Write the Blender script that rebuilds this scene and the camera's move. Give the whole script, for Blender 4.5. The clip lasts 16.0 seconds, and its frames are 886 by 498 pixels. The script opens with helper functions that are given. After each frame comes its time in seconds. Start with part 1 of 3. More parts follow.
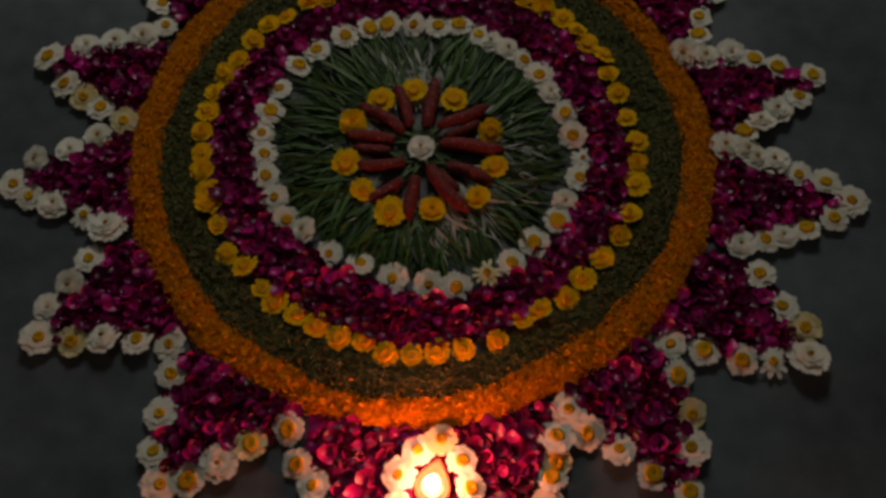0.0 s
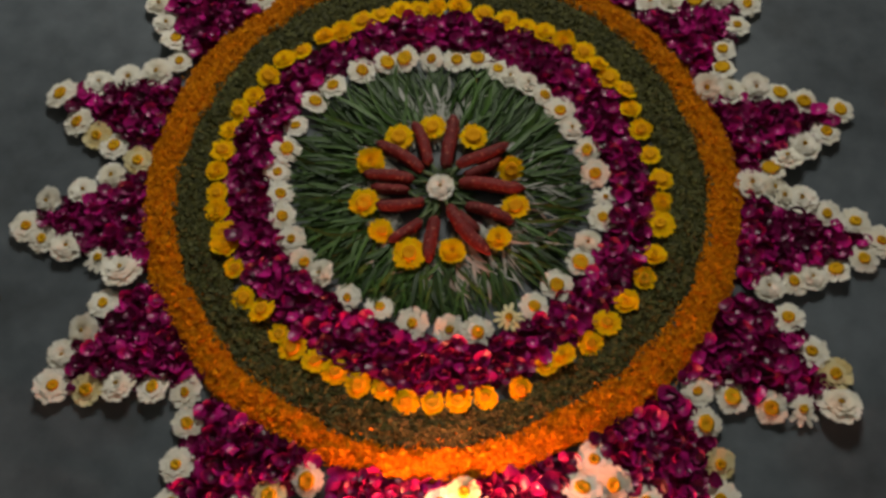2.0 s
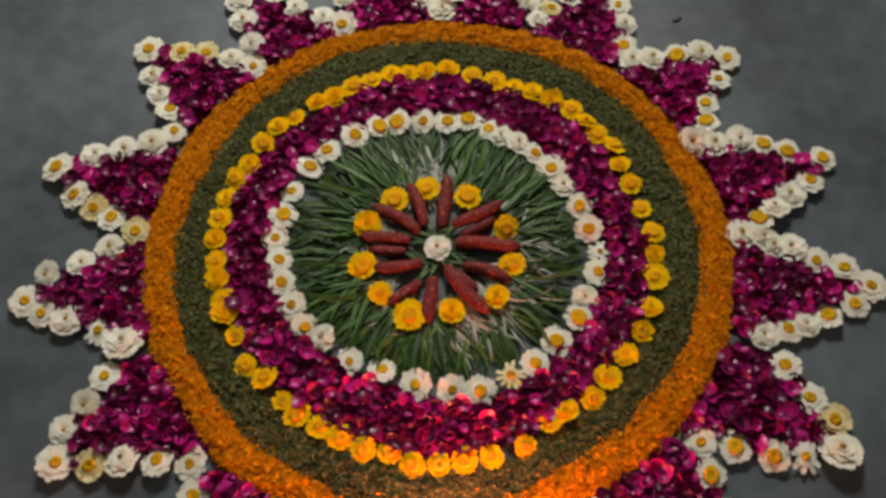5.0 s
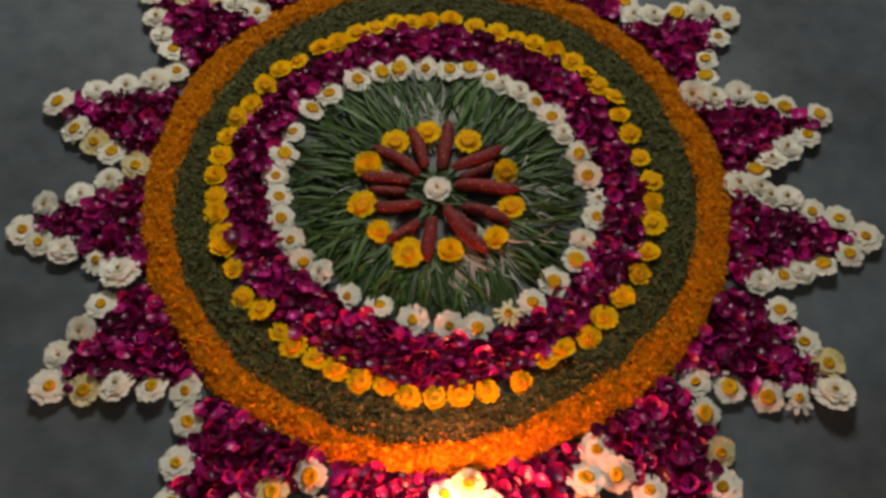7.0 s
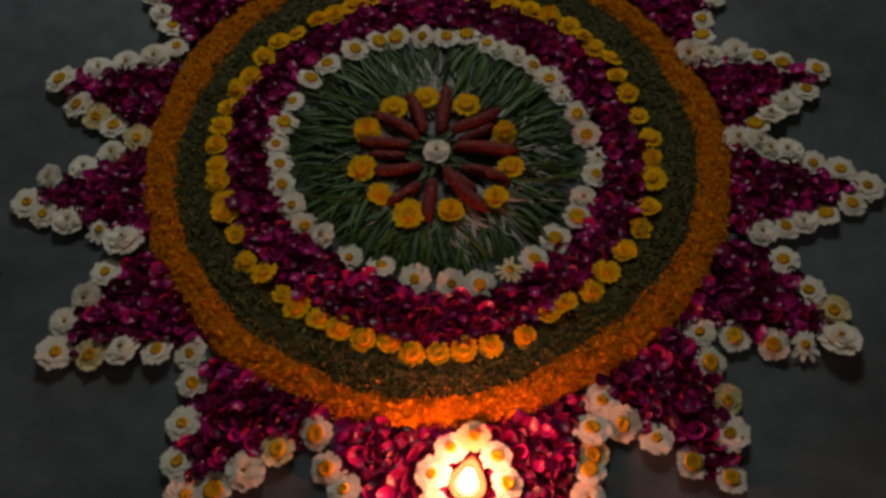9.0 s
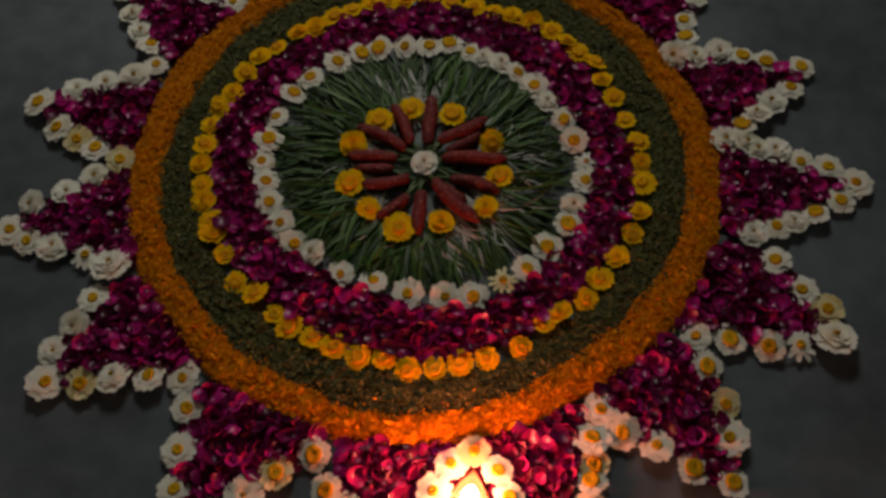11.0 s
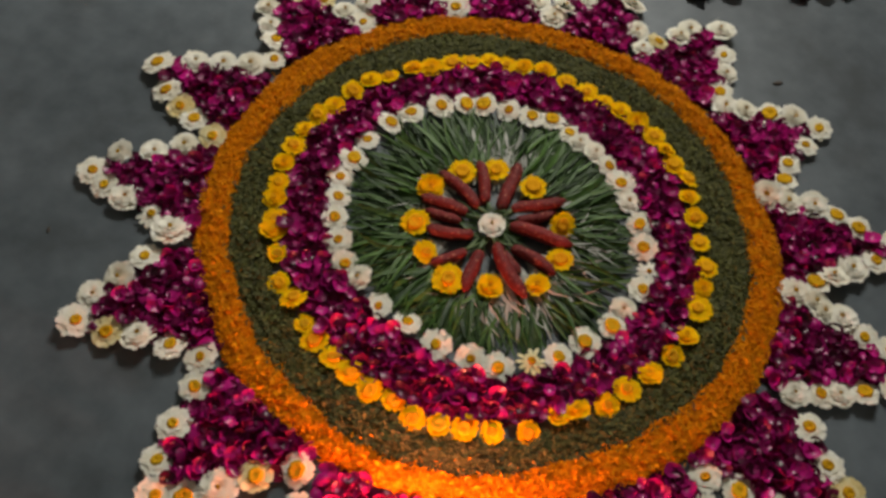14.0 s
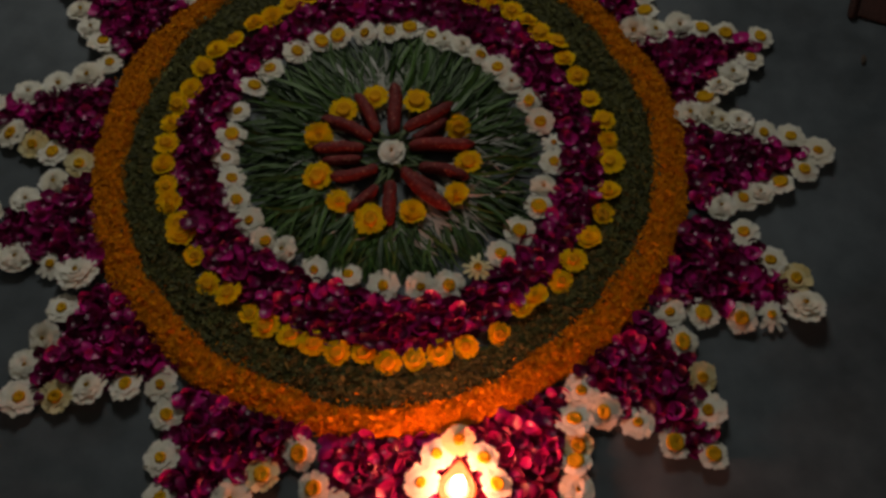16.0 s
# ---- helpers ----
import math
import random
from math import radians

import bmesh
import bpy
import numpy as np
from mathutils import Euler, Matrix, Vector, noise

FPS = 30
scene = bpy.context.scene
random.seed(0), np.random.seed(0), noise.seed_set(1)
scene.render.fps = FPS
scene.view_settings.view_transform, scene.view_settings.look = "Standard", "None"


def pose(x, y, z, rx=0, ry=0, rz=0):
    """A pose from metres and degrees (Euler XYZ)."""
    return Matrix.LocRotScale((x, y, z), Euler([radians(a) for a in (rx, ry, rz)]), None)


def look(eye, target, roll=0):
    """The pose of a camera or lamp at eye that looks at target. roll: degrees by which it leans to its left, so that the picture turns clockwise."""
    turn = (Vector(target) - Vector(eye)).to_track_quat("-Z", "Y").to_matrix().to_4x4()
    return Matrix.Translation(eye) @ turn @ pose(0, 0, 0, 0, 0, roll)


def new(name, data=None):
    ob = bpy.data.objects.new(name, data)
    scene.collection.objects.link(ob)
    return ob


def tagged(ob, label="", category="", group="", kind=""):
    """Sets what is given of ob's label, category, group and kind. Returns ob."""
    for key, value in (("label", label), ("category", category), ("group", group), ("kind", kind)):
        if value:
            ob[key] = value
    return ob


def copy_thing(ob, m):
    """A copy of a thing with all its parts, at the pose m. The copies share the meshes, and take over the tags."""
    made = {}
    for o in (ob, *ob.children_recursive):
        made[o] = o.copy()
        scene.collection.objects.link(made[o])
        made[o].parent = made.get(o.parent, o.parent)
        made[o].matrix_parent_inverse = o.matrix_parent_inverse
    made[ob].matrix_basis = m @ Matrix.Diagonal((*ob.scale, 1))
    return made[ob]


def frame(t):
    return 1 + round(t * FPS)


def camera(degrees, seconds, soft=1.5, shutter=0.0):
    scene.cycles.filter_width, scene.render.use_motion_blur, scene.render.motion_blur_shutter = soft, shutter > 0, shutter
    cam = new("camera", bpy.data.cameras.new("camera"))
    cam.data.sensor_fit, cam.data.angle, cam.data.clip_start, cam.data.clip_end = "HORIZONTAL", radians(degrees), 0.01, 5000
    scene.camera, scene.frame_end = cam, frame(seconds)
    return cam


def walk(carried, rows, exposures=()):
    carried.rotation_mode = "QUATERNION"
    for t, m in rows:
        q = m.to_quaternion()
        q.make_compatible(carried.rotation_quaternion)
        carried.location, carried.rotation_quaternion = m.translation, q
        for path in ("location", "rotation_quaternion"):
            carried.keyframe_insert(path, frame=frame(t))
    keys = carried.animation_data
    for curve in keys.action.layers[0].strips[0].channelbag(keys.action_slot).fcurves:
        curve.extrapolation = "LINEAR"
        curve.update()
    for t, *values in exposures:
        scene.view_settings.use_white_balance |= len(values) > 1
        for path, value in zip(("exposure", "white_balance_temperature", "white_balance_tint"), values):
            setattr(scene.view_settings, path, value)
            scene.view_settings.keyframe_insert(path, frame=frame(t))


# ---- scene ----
# ---- camera ----
cam = camera(55.6, 16.0, soft=3.1)
PATH = [
    (0, (0.198, -0.636, 1.22), (0.014, 0.095, -0.632), 0.6),
    (0.5, (0.191, -0.622, 1.223), (0.014, 0.126, -0.623), 1.2),
    (1, (0.184, -0.602, 1.222), (-0.003, 0.144, -0.624), 0.4),
    (1.5, (0.176, -0.586, 1.221), (-0.017, 0.143, -0.631), -0.4),
    (2, (0.158, -0.572, 1.22), (-0.039, 0.155, -0.633), -0.5),
    (2.5, (0.145, -0.552, 1.229), (-0.046, 0.188, -0.619), -0.1),
    (3, (0.14, -0.558, 1.227), (-0.042, 0.197, -0.616), 0.6),
    (3.5, (0.136, -0.562, 1.248), (-0.05, 0.215, -0.586), 0.4),
    (3.7, (0.131, -0.556, 1.25), (-0.056, 0.232, -0.579), 0.2),
    (5.8, (0.124, -0.564, 1.232), (-0.038, 0.265, -0.581), 1.2),
    (6, (0.122, -0.582, 1.226), (-0.037, 0.245, -0.588), 1.5),
    (6.5, (0.125, -0.62, 1.214), (-0.036, 0.221, -0.594), 2.1),
    (7, (0.135, -0.665, 1.201), (-0.02, 0.193, -0.6), 3.4),
    (7.5, (0.145, -0.701, 1.184), (-0.015, 0.181, -0.604), 3.6),
    (8, (0.152, -0.726, 1.168), (-0.023, 0.169, -0.611), 2.6),
    (8.5, (0.158, -0.743, 1.166), (-0.029, 0.152, -0.613), 1.8),
    (9, (0.17, -0.737, 1.166), (-0.021, 0.145, -0.619), -0.0),
    (9.2, (0.16, -0.725, 1.175), (-0.025, 0.146, -0.615), 0.0),
    (11.5, (0.149, -0.707, 1.164), (0.014, 0.181, -0.623), -1.0),
    (12, (0.123, -0.694, 1.162), (0.011, 0.178, -0.635), -2.9),
    (12.5, (0.106, -0.709, 1.17), (-0.015, 0.173, -0.621), -1.6),
    (13, (0.131, -0.723, 1.178), (-0.075, 0.214, -0.577), 3.4),
    (13.5, (0.163, -0.729, 1.183), (-0.198, 0.265, -0.514), 7.2),
    (14, (0.175, -0.702, 1.176), (-0.161, 0.234, -0.559), 8.6),
    (14.5, (0.16, -0.677, 1.176), (-0.107, 0.193, -0.605), 5.4),
    (15, (0.15, -0.662, 1.177), (-0.032, 0.178, -0.629), 2.1),
    (15.5, (0.138, -0.669, 1.17), (0.055, 0.165, -0.646), 2.3),
    (16, (0.131, -0.688, 1.177), (0.08, 0.143, -0.642), 2.7),
]

EXPOSURE = [(0.0, -0.42), (0.5, 0.48), (1.0, 1.03), (1.5, 1.07), (2.0, 1.07), (2.5, 1.2), (3.0, 1.33), (3.5, 1.47), (6.0, 1.68),
            (6.5, 1.6), (7.0, 1.27), (7.5, 1.04), (8.0, 0.9), (8.5, 0.6), (9.0, -0.13), (11.5, 0.17), (12.0, 0.28), (12.5, 0.75),
            (13.0, 0.83), (13.5, 1.3), (14.0, 1.55), (14.5, 1.07), (15.0, 0.95), (15.5, 0.4), (16.0, -0.17)]
walk(cam, [(t, look(eye, target, roll)) for t, eye, target, roll in PATH], EXPOSURE)

# ---- light: a window in the far wall, and the flame of the clay lamp ----
WINDOW_X, WINDOW_Z, WINDOW_W, WINDOW_H, WALL_Y = -0.42, 1.95, 0.8, 0.8, 1.85
world = bpy.data.worlds.new("world")
scene.world = world
world.use_nodes = True
wn, wl = world.node_tree.nodes, world.node_tree.links
sky = wn.new("ShaderNodeTexSky")
sky.sky_type, sky.sun_disc, sky.sun_elevation, sky.sun_rotation = "NISHITA", False, radians(8), radians(200)
wl.new(sky.outputs[0], wn["Background"].inputs[0])
wn["Background"].inputs[1].default_value = 0.08
lamp = bpy.data.lights.new("window_daylight", "AREA")
lamp.shape, lamp.size, lamp.size_y, lamp.energy, lamp.color = "RECTANGLE", WINDOW_W - 0.06, WINDOW_H - 0.06, 28.0, (1.0, 0.965, 0.87)
new("window_daylight", lamp).matrix_world = look((WINDOW_X, WALL_Y + 0.1, WINDOW_Z), (WINDOW_X, 0.0, WINDOW_Z - 1.2))


# ---- materials ----
def material(name, low, high, rough=0.5, by="object", grain=60.0, grain_amount=0.25, bump=0.0, bump_scale=200.0, through_light=0.0, spots=None, specular=0.5):
    """A procedural material: its colour runs from low to high by a random number a piece and by noise."""
    m = bpy.data.materials.new(name)
    m.use_nodes = True
    n, l = m.node_tree.nodes, m.node_tree.links
    bsdf = n["Principled BSDF"]
    bsdf.inputs["Roughness"].default_value = rough
    bsdf.inputs["Specular IOR Level"].default_value = specular
    coords = n.new("ShaderNodeTexCoord")
    noise_node = n.new("ShaderNodeTexNoise")
    noise_node.inputs["Scale"].default_value, noise_node.inputs["Detail"].default_value = grain, 4.0
    l.new(coords.outputs["Object"], noise_node.inputs["Vector"])
    if by == "object":
        rnd = n.new("ShaderNodeObjectInfo").outputs["Random"]
    elif by == "island":
        rnd = n.new("ShaderNodeNewGeometry").outputs["Random Per Island"]
    else:
        big = n.new("ShaderNodeTexNoise")
        big.inputs["Scale"].default_value, big.inputs["Detail"].default_value = grain / 9, 3.0
        l.new(coords.outputs["Object"], big.inputs["Vector"])
        rnd = big.outputs["Fac"]
    blend = n.new("ShaderNodeMix")
    blend.inputs["Factor"].default_value = grain_amount
    l.new(rnd, blend.inputs["A"])
    l.new(noise_node.outputs["Fac"], blend.inputs["B"])
    ramp = n.new("ShaderNodeValToRGB")
    ramp.color_ramp.elements[0].position, ramp.color_ramp.elements[1].position = (0.35, 0.65) if by == "noise" else (0.12, 0.88)
    ramp.color_ramp.elements[0].color, ramp.color_ramp.elements[1].color = (*low, 1), (*high, 1)
    l.new(blend.outputs["Result"], ramp.inputs["Fac"])
    colour = ramp.outputs["Color"]
    if spots:
        scale, cut, tone = spots
        dots = n.new("ShaderNodeTexNoise")
        dots.inputs["Scale"].default_value, dots.inputs["Detail"].default_value = scale, 2.0
        l.new(coords.outputs["Object"], dots.inputs["Vector"])
        step = n.new("ShaderNodeMapRange")
        step.inputs["From Min"].default_value, step.inputs["From Max"].default_value = cut, cut + 0.08
        l.new(dots.outputs["Fac"], step.inputs["Value"])
        mix = n.new("ShaderNodeMix")
        mix.data_type = "RGBA"
        l.new(step.outputs["Result"], mix.inputs["Factor"])
        l.new(colour, mix.inputs["A"])
        mix.inputs["B"].default_value = (*tone, 1)
        colour = mix.outputs["Result"]
    l.new(colour, bsdf.inputs["Base Color"])
    if bump:
        fine = n.new("ShaderNodeTexNoise")
        fine.inputs["Scale"].default_value, fine.inputs["Detail"].default_value = bump_scale, 3.0
        l.new(coords.outputs["Object"], fine.inputs["Vector"])
        b = n.new("ShaderNodeBump")
        b.inputs["Strength"].default_value, b.inputs["Distance"].default_value = bump, 0.002
        l.new(fine.outputs["Fac"], b.inputs["Height"])
        l.new(b.outputs["Normal"], bsdf.inputs["Normal"])
    if through_light:
        leaf = n.new("ShaderNodeBsdfTranslucent")
        l.new(colour, leaf.inputs["Color"])
        both = n.new("ShaderNodeMixShader")
        both.inputs["Fac"].default_value = through_light
        l.new(bsdf.outputs[0], both.inputs[1])
        l.new(leaf.outputs[0], both.inputs[2])
        l.new(both.outputs[0], n["Material Output"].inputs["Surface"])
    return m


def floor_material():
    """Grey polished stone: broad clouds of tone, fine speckle, a few dark stains and uneven gloss."""
    m = material("grey_stone", (0.032, 0.043, 0.052), (0.094, 0.114, 0.132), 0.5, "noise", 22.0, 0.35, 0.12, 90.0)
    n, l = m.node_tree.nodes, m.node_tree.links
    bsdf = n["Principled BSDF"]
    coords = n["Texture Coordinate"].outputs["Object"]
    stains = n.new("ShaderNodeTexNoise")
    stains.inputs["Scale"].default_value, stains.inputs["Detail"].default_value = 7.0, 6.0
    l.new(coords, stains.inputs["Vector"])
    cut = n.new("ShaderNodeMapRange")
    cut.inputs["From Min"].default_value, cut.inputs["From Max"].default_value, cut.inputs["To Max"].default_value = 0.54, 0.74, 0.6
    l.new(stains.outputs["Fac"], cut.inputs["Value"])
    mix = n.new("ShaderNodeMix")
    mix.data_type = "RGBA"
    l.new(cut.outputs["Result"], mix.inputs["Factor"])
    l.new(bsdf.inputs["Base Color"].links[0].from_socket, mix.inputs["A"])
    mix.inputs["B"].default_value = (0.026, 0.031, 0.034, 1)
    l.new(mix.outputs["Result"], bsdf.inputs["Base Color"])
    gloss = n.new("ShaderNodeMapRange")
    gloss.inputs["To Min"].default_value, gloss.inputs["To Max"].default_value = 0.45, 0.68
    l.new(stains.outputs["Fac"], gloss.inputs["Value"])
    l.new(gloss.outputs["Result"], bsdf.inputs["Roughness"])
    return m


def flame_material():
    m = bpy.data.materials.new("flame")
    m.use_nodes = True
    bsdf = m.node_tree.nodes["Principled BSDF"]
    bsdf.inputs["Base Color"].default_value = (1.0, 0.6, 0.2, 1)
    bsdf.inputs["Emission Color"].default_value = (1.0, 0.25, 0.125, 1)
    bsdf.inputs["Emission Strength"].default_value = 370.0
    return m


STONE = floor_material()
PAINT = material("cream_wall_paint", (0.33, 0.32, 0.29), (0.42, 0.41, 0.37), 0.8, "noise", 8.0, 0.4, 0.15, 60.0)
WOOD = material("dark_window_wood", (0.1, 0.055, 0.03), (0.2, 0.11, 0.06), 0.5, "noise", 40.0, 0.5, 0.2, 120.0)
WHITE = material("white_petal", (0.86, 0.82, 0.69), (0.93, 0.915, 0.84), 0.6, "object", 90.0, 0.3, 0.1, 500.0, 0.36, None, 0.12)
CREAM = material("cream_petal", (0.70, 0.55, 0.22), (0.82, 0.74, 0.45), 0.55, "object", 90.0, 0.3, 0.2, 500.0, 0.22)
DISC = material("yellow_disc", (0.42, 0.20, 0.004), (0.76, 0.44, 0.012), 0.85, "object", 500.0, 0.6, 1.0, 700.0, 0.0, None, 0.1)
YELLOW = material("yellow_petal", (0.92, 0.46, 0.001), (0.98, 0.65, 0.002), 0.7, "object", 90.0, 0.3, 0.2, 500.0, 0.32, None, 0.05)
ORANGE_DISC = material("orange_disc", (0.62, 0.23, 0.001), (0.86, 0.42, 0.002), 0.8, "object", 700.0, 0.6, 0.8, 900.0, 0.0, None, 0.15)
CALYX = material("calyx_green", (0.06, 0.11, 0.03), (0.12, 0.18, 0.06), 0.6, "object", 80.0, 0.4)
ROSE = material("rose_petal", (0.055, 0.0008, 0.020), (0.66, 0.010, 0.270), 0.33, "object", 45.0, 0.35, 0.2, 90.0, 0.22, None, 0.36)
ROSE.node_tree.nodes["Color Ramp"].color_ramp.elements[0].position = 0.24
ROSE.node_tree.nodes["Color Ramp"].color_ramp.elements[1].position = 0.95
# the same rose petal darkened: shade of the gaps put into the colour
ROSE_SHADED = material("rose_petal_shaded", (0.028, 0.0005, 0.010), (0.34, 0.004, 0.125), 0.42, "island", 45.0, 0.35, 0.3, 120.0, 0.15, None, 0.25)
MARIGOLD = material("marigold_shreds", (0.40, 0.105, 0.001), (0.92, 0.375, 0.002), 0.65, "island", 60.0, 0.45, 0.2, 400.0, 0.3, None, 0.08)
GOLD_PETAL = material("marigold_petal", (0.78, 0.22, 0.001), (0.97, 0.44, 0.002), 0.65, "object", 120.0, 0.25, 0.2, 400.0, 0.3, None, 0.1)
GREEN_BIT = material("cut_leaf", (0.03, 0.04, 0.008), (0.15, 0.16, 0.04), 0.6, "object", 120.0, 0.3, 0.3, 300.0, 0.1, None, 0.25)
CHOPPED = material("chopped_leaves", (0.015, 0.019, 0.004), (0.130, 0.130, 0.032), 0.65, "island", 40.0, 0.5, 0.3, 300.0, 0.1, None, 0.25)
LEAF = material("green_blade", (0.011, 0.035, 0.006), (0.084, 0.176, 0.031), 0.48, "object", 70.0, 0.3, 0.25, 250.0, 0.2, None, 0.33)
# darker copy of the green blade, with the shade among leaves painted in
LEAF_SHADED = material("green_blade_shaded", (0.009, 0.028, 0.004), (0.058, 0.118, 0.021), 0.52, "island", 70.0, 0.3, 0.25, 250.0, 0.15, None, 0.3)
# pale tone that imitates lit floor stone seen through the leaves
PALE_GAP = material("pale_gap_tone", (0.22, 0.23, 0.20), (0.50, 0.50, 0.46), 0.65, "island", 70.0, 0.35, 0.25, 250.0, 0.15, None, 0.2)
CARROT = material("red_carrot_skin", (0.055, 0.005, 0.006), (0.22, 0.014, 0.012), 0.68, "object", 70.0, 0.8, 1.0, 170.0, 0.0, (190.0, 0.58, (0.30, 0.09, 0.06)), 0.3)
STALK = material("carrot_stalk", (0.05, 0.09, 0.025), (0.12, 0.17, 0.06), 0.55, "object", 80.0, 0.4)
CLAY = material("terracotta", (0.22, 0.065, 0.025), (0.33, 0.105, 0.04), 0.75, "noise", 60.0, 0.5, 0.4, 200.0)
WAX = material("white_wax", (0.80, 0.74, 0.62), (0.85, 0.80, 0.70), 0.4, "noise", 60.0, 0.5, 0.1, 100.0, 0.3)
CHAR = material("charred_wick", (0.01, 0.008, 0.006), (0.04, 0.03, 0.02), 0.9, "noise", 200.0, 0.5)
DEBRIS = material("dry_debris", (0.02, 0.017, 0.014), (0.07, 0.05, 0.035), 0.8, "object", 150.0, 0.5, 0.4, 300.0)
WILTED = material("wilted_rose_petal", (0.018, 0.006, 0.008), (0.07, 0.020, 0.024), 0.7, "island", 90.0, 0.4, 0.4, 300.0, 0.05)
MAT_CLOTH = material("brown_cloth", (0.022, 0.010, 0.008), (0.05, 0.022, 0.017), 0.9, "noise", 160.0, 0.6, 0.6, 500.0)
MAT_GREY = material("grey_weave", (0.030, 0.031, 0.029), (0.055, 0.056, 0.052), 0.9, "noise", 160.0, 0.6, 0.6, 500.0)
MAT_DARK = material("dark_cloth", (0.010, 0.012, 0.010), (0.028, 0.030, 0.026), 0.9, "noise", 160.0, 0.6, 0.6, 500.0)
FLAME = flame_material()


# ---- helpers ----
def polar(angle, radius):
    return radius * math.cos(radians(angle)), radius * math.sin(radians(angle))


def mesh_of(name, bm, mat, smooth=True):
    me = bpy.data.meshes.new(name)
    bm.normal_update()
    bm.to_mesh(me)
    bm.free()
    me.materials.append(mat)
    if smooth:
        me.polygons.foreach_set("use_smooth", [True] * len(me.polygons))
    return me


def part(name, bm, mat, parent, label=""):
    ob = new(name, mesh_of(name, bm, mat))
    ob.parent = parent
    return tagged(ob, label)


def piece(name, me, m, parent):
    """An object of its own on a shared mesh, under a thing."""
    ob = new(name, me)
    ob.matrix_basis, ob.parent = m, parent
    return ob


def thing(name, label, category, group="", kind="", m=None):
    ob = new(name)
    ob.empty_display_size = 0.02
    if m is not None:
        ob.matrix_basis = m
    return tagged(ob, label, category, group, kind)


def box(bm, x0, x1, y0, y1, z0, z1):
    m = Matrix.LocRotScale(((x0 + x1) / 2, (y0 + y1) / 2, (z0 + z1) / 2), None, (x1 - x0, y1 - y0, z1 - z0))
    bmesh.ops.create_cube(bm, size=1.0, matrix=m)
    return bm


def lathe(bm, profile, steps=16, m=Matrix()):
    """Turn (radius, height) pairs round z; a radius of 0 closes the end."""
    rings = []
    for r, z in profile:
        if r < 1e-6:
            rings.append([bm.verts.new(m @ Vector((0, 0, z)))])
        else:
            rings.append([bm.verts.new(m @ Vector((r * math.cos(2 * math.pi * k / steps), r * math.sin(2 * math.pi * k / steps), z))) for k in range(steps)])
    for a, b in zip(rings, rings[1:]):
        for k in range(steps):
            j = (k + 1) % steps
            if len(a) == 1 and len(b) > 1:
                bm.faces.new((a[0], b[j], b[k]))
            elif len(b) == 1 and len(a) > 1:
                bm.faces.new((a[k], a[j], b[0]))
            elif len(a) > 1:
                bm.faces.new((a[k], a[j], b[j], b[k]))
    return bm


def blade(bm, start, length, width, lift, curl, turn, cup=0.25, tip=0.75, rows=5, m=Matrix(), notch=0.0):
    """One petal: starts at radius start, rises by lift degrees and bends by curl degrees over its length; cup bends its edges up."""
    spin = m @ pose(0, 0, 0, 0, 0, turn)
    grid, x, z, a = [], start, 0.0, radians(lift)
    for k in range(rows):
        f = k / (rows - 1)
        w = width / 2 * (0.45 + 0.55 * math.sin(min(1.0, f / 0.6) * math.pi / 2)) * (1.0 if f < tip else math.sqrt(max(0.12, 1 - ((f - tip) / (1 - tip)) ** 2 * 0.85)))
        back = notch * length if k == rows - 1 else 0.0
        grid.append([bm.verts.new(spin @ Vector((x - (back if s == 0 else 0), s * w, z + cup * w * abs(s)))) for s in (-1, 0, 1)])
        step = length / (rows - 1)
        x, z = x + step * math.cos(a), z + step * math.sin(a)
        a += radians(curl) / (rows - 1)
    for p, q in zip(grid, grid[1:]):
        for s in (0, 1):
            bm.faces.new((p[s], q[s], q[s + 1], p[s + 1]))


# ---- the setting: floor, four walls with a window, ceiling ----
X0, X1, Y0, Y1, TOP = -2.3, 2.5, -2.4, WALL_Y, 2.75


def setting(name, bm, mat, label):
    return tagged(new(name, mesh_of(name, bm, mat, False)), label, name.split("_")[0], "", "structure")


setting("floor", box(bmesh.new(), X0 - 0.2, X1 + 0.2, Y0 - 0.2, Y1 + 0.2, -0.12, 0.0), STONE, "grey polished stone floor with faint stains")
setting("wall_south", box(bmesh.new(), X0 - 0.2, X1 + 0.2, Y0 - 0.2, Y0, 0.0, TOP), PAINT, "plain cream painted wall")
setting("wall_west", box(bmesh.new(), X0 - 0.2, X0, Y0, Y1, 0.0, TOP), PAINT, "plain cream painted wall")
setting("wall_east", box(bmesh.new(), X1, X1 + 0.2, Y0, Y1, 0.0, TOP), PAINT, "plain cream painted wall")
setting("ceiling", box(bmesh.new(), X0 - 0.2, X1 + 0.2, Y0 - 0.2, Y1 + 0.2, TOP, TOP + 0.15), PAINT, "plain cream painted ceiling")
wall = bmesh.new()
wx0, wx1, wz0, wz1 = WINDOW_X - WINDOW_W / 2, WINDOW_X + WINDOW_W / 2, WINDOW_Z - WINDOW_H / 2, WINDOW_Z + WINDOW_H / 2
box(wall, X0 - 0.2, wx0, Y1, Y1 + 0.2, 0.0, TOP)
box(wall, wx1, X1 + 0.2, Y1, Y1 + 0.2, 0.0, TOP)
box(wall, wx0, wx1, Y1, Y1 + 0.2, 0.0, wz0)
box(wall, wx0, wx1, Y1, Y1 + 0.2, wz1, TOP)
setting("wall_north", wall, PAINT, "plain cream painted wall with a small window")
window = thing("window_1", "small open window with a dark wooden frame", "window", "", "structure", pose(WINDOW_X, Y1 + 0.15, WINDOW_Z))
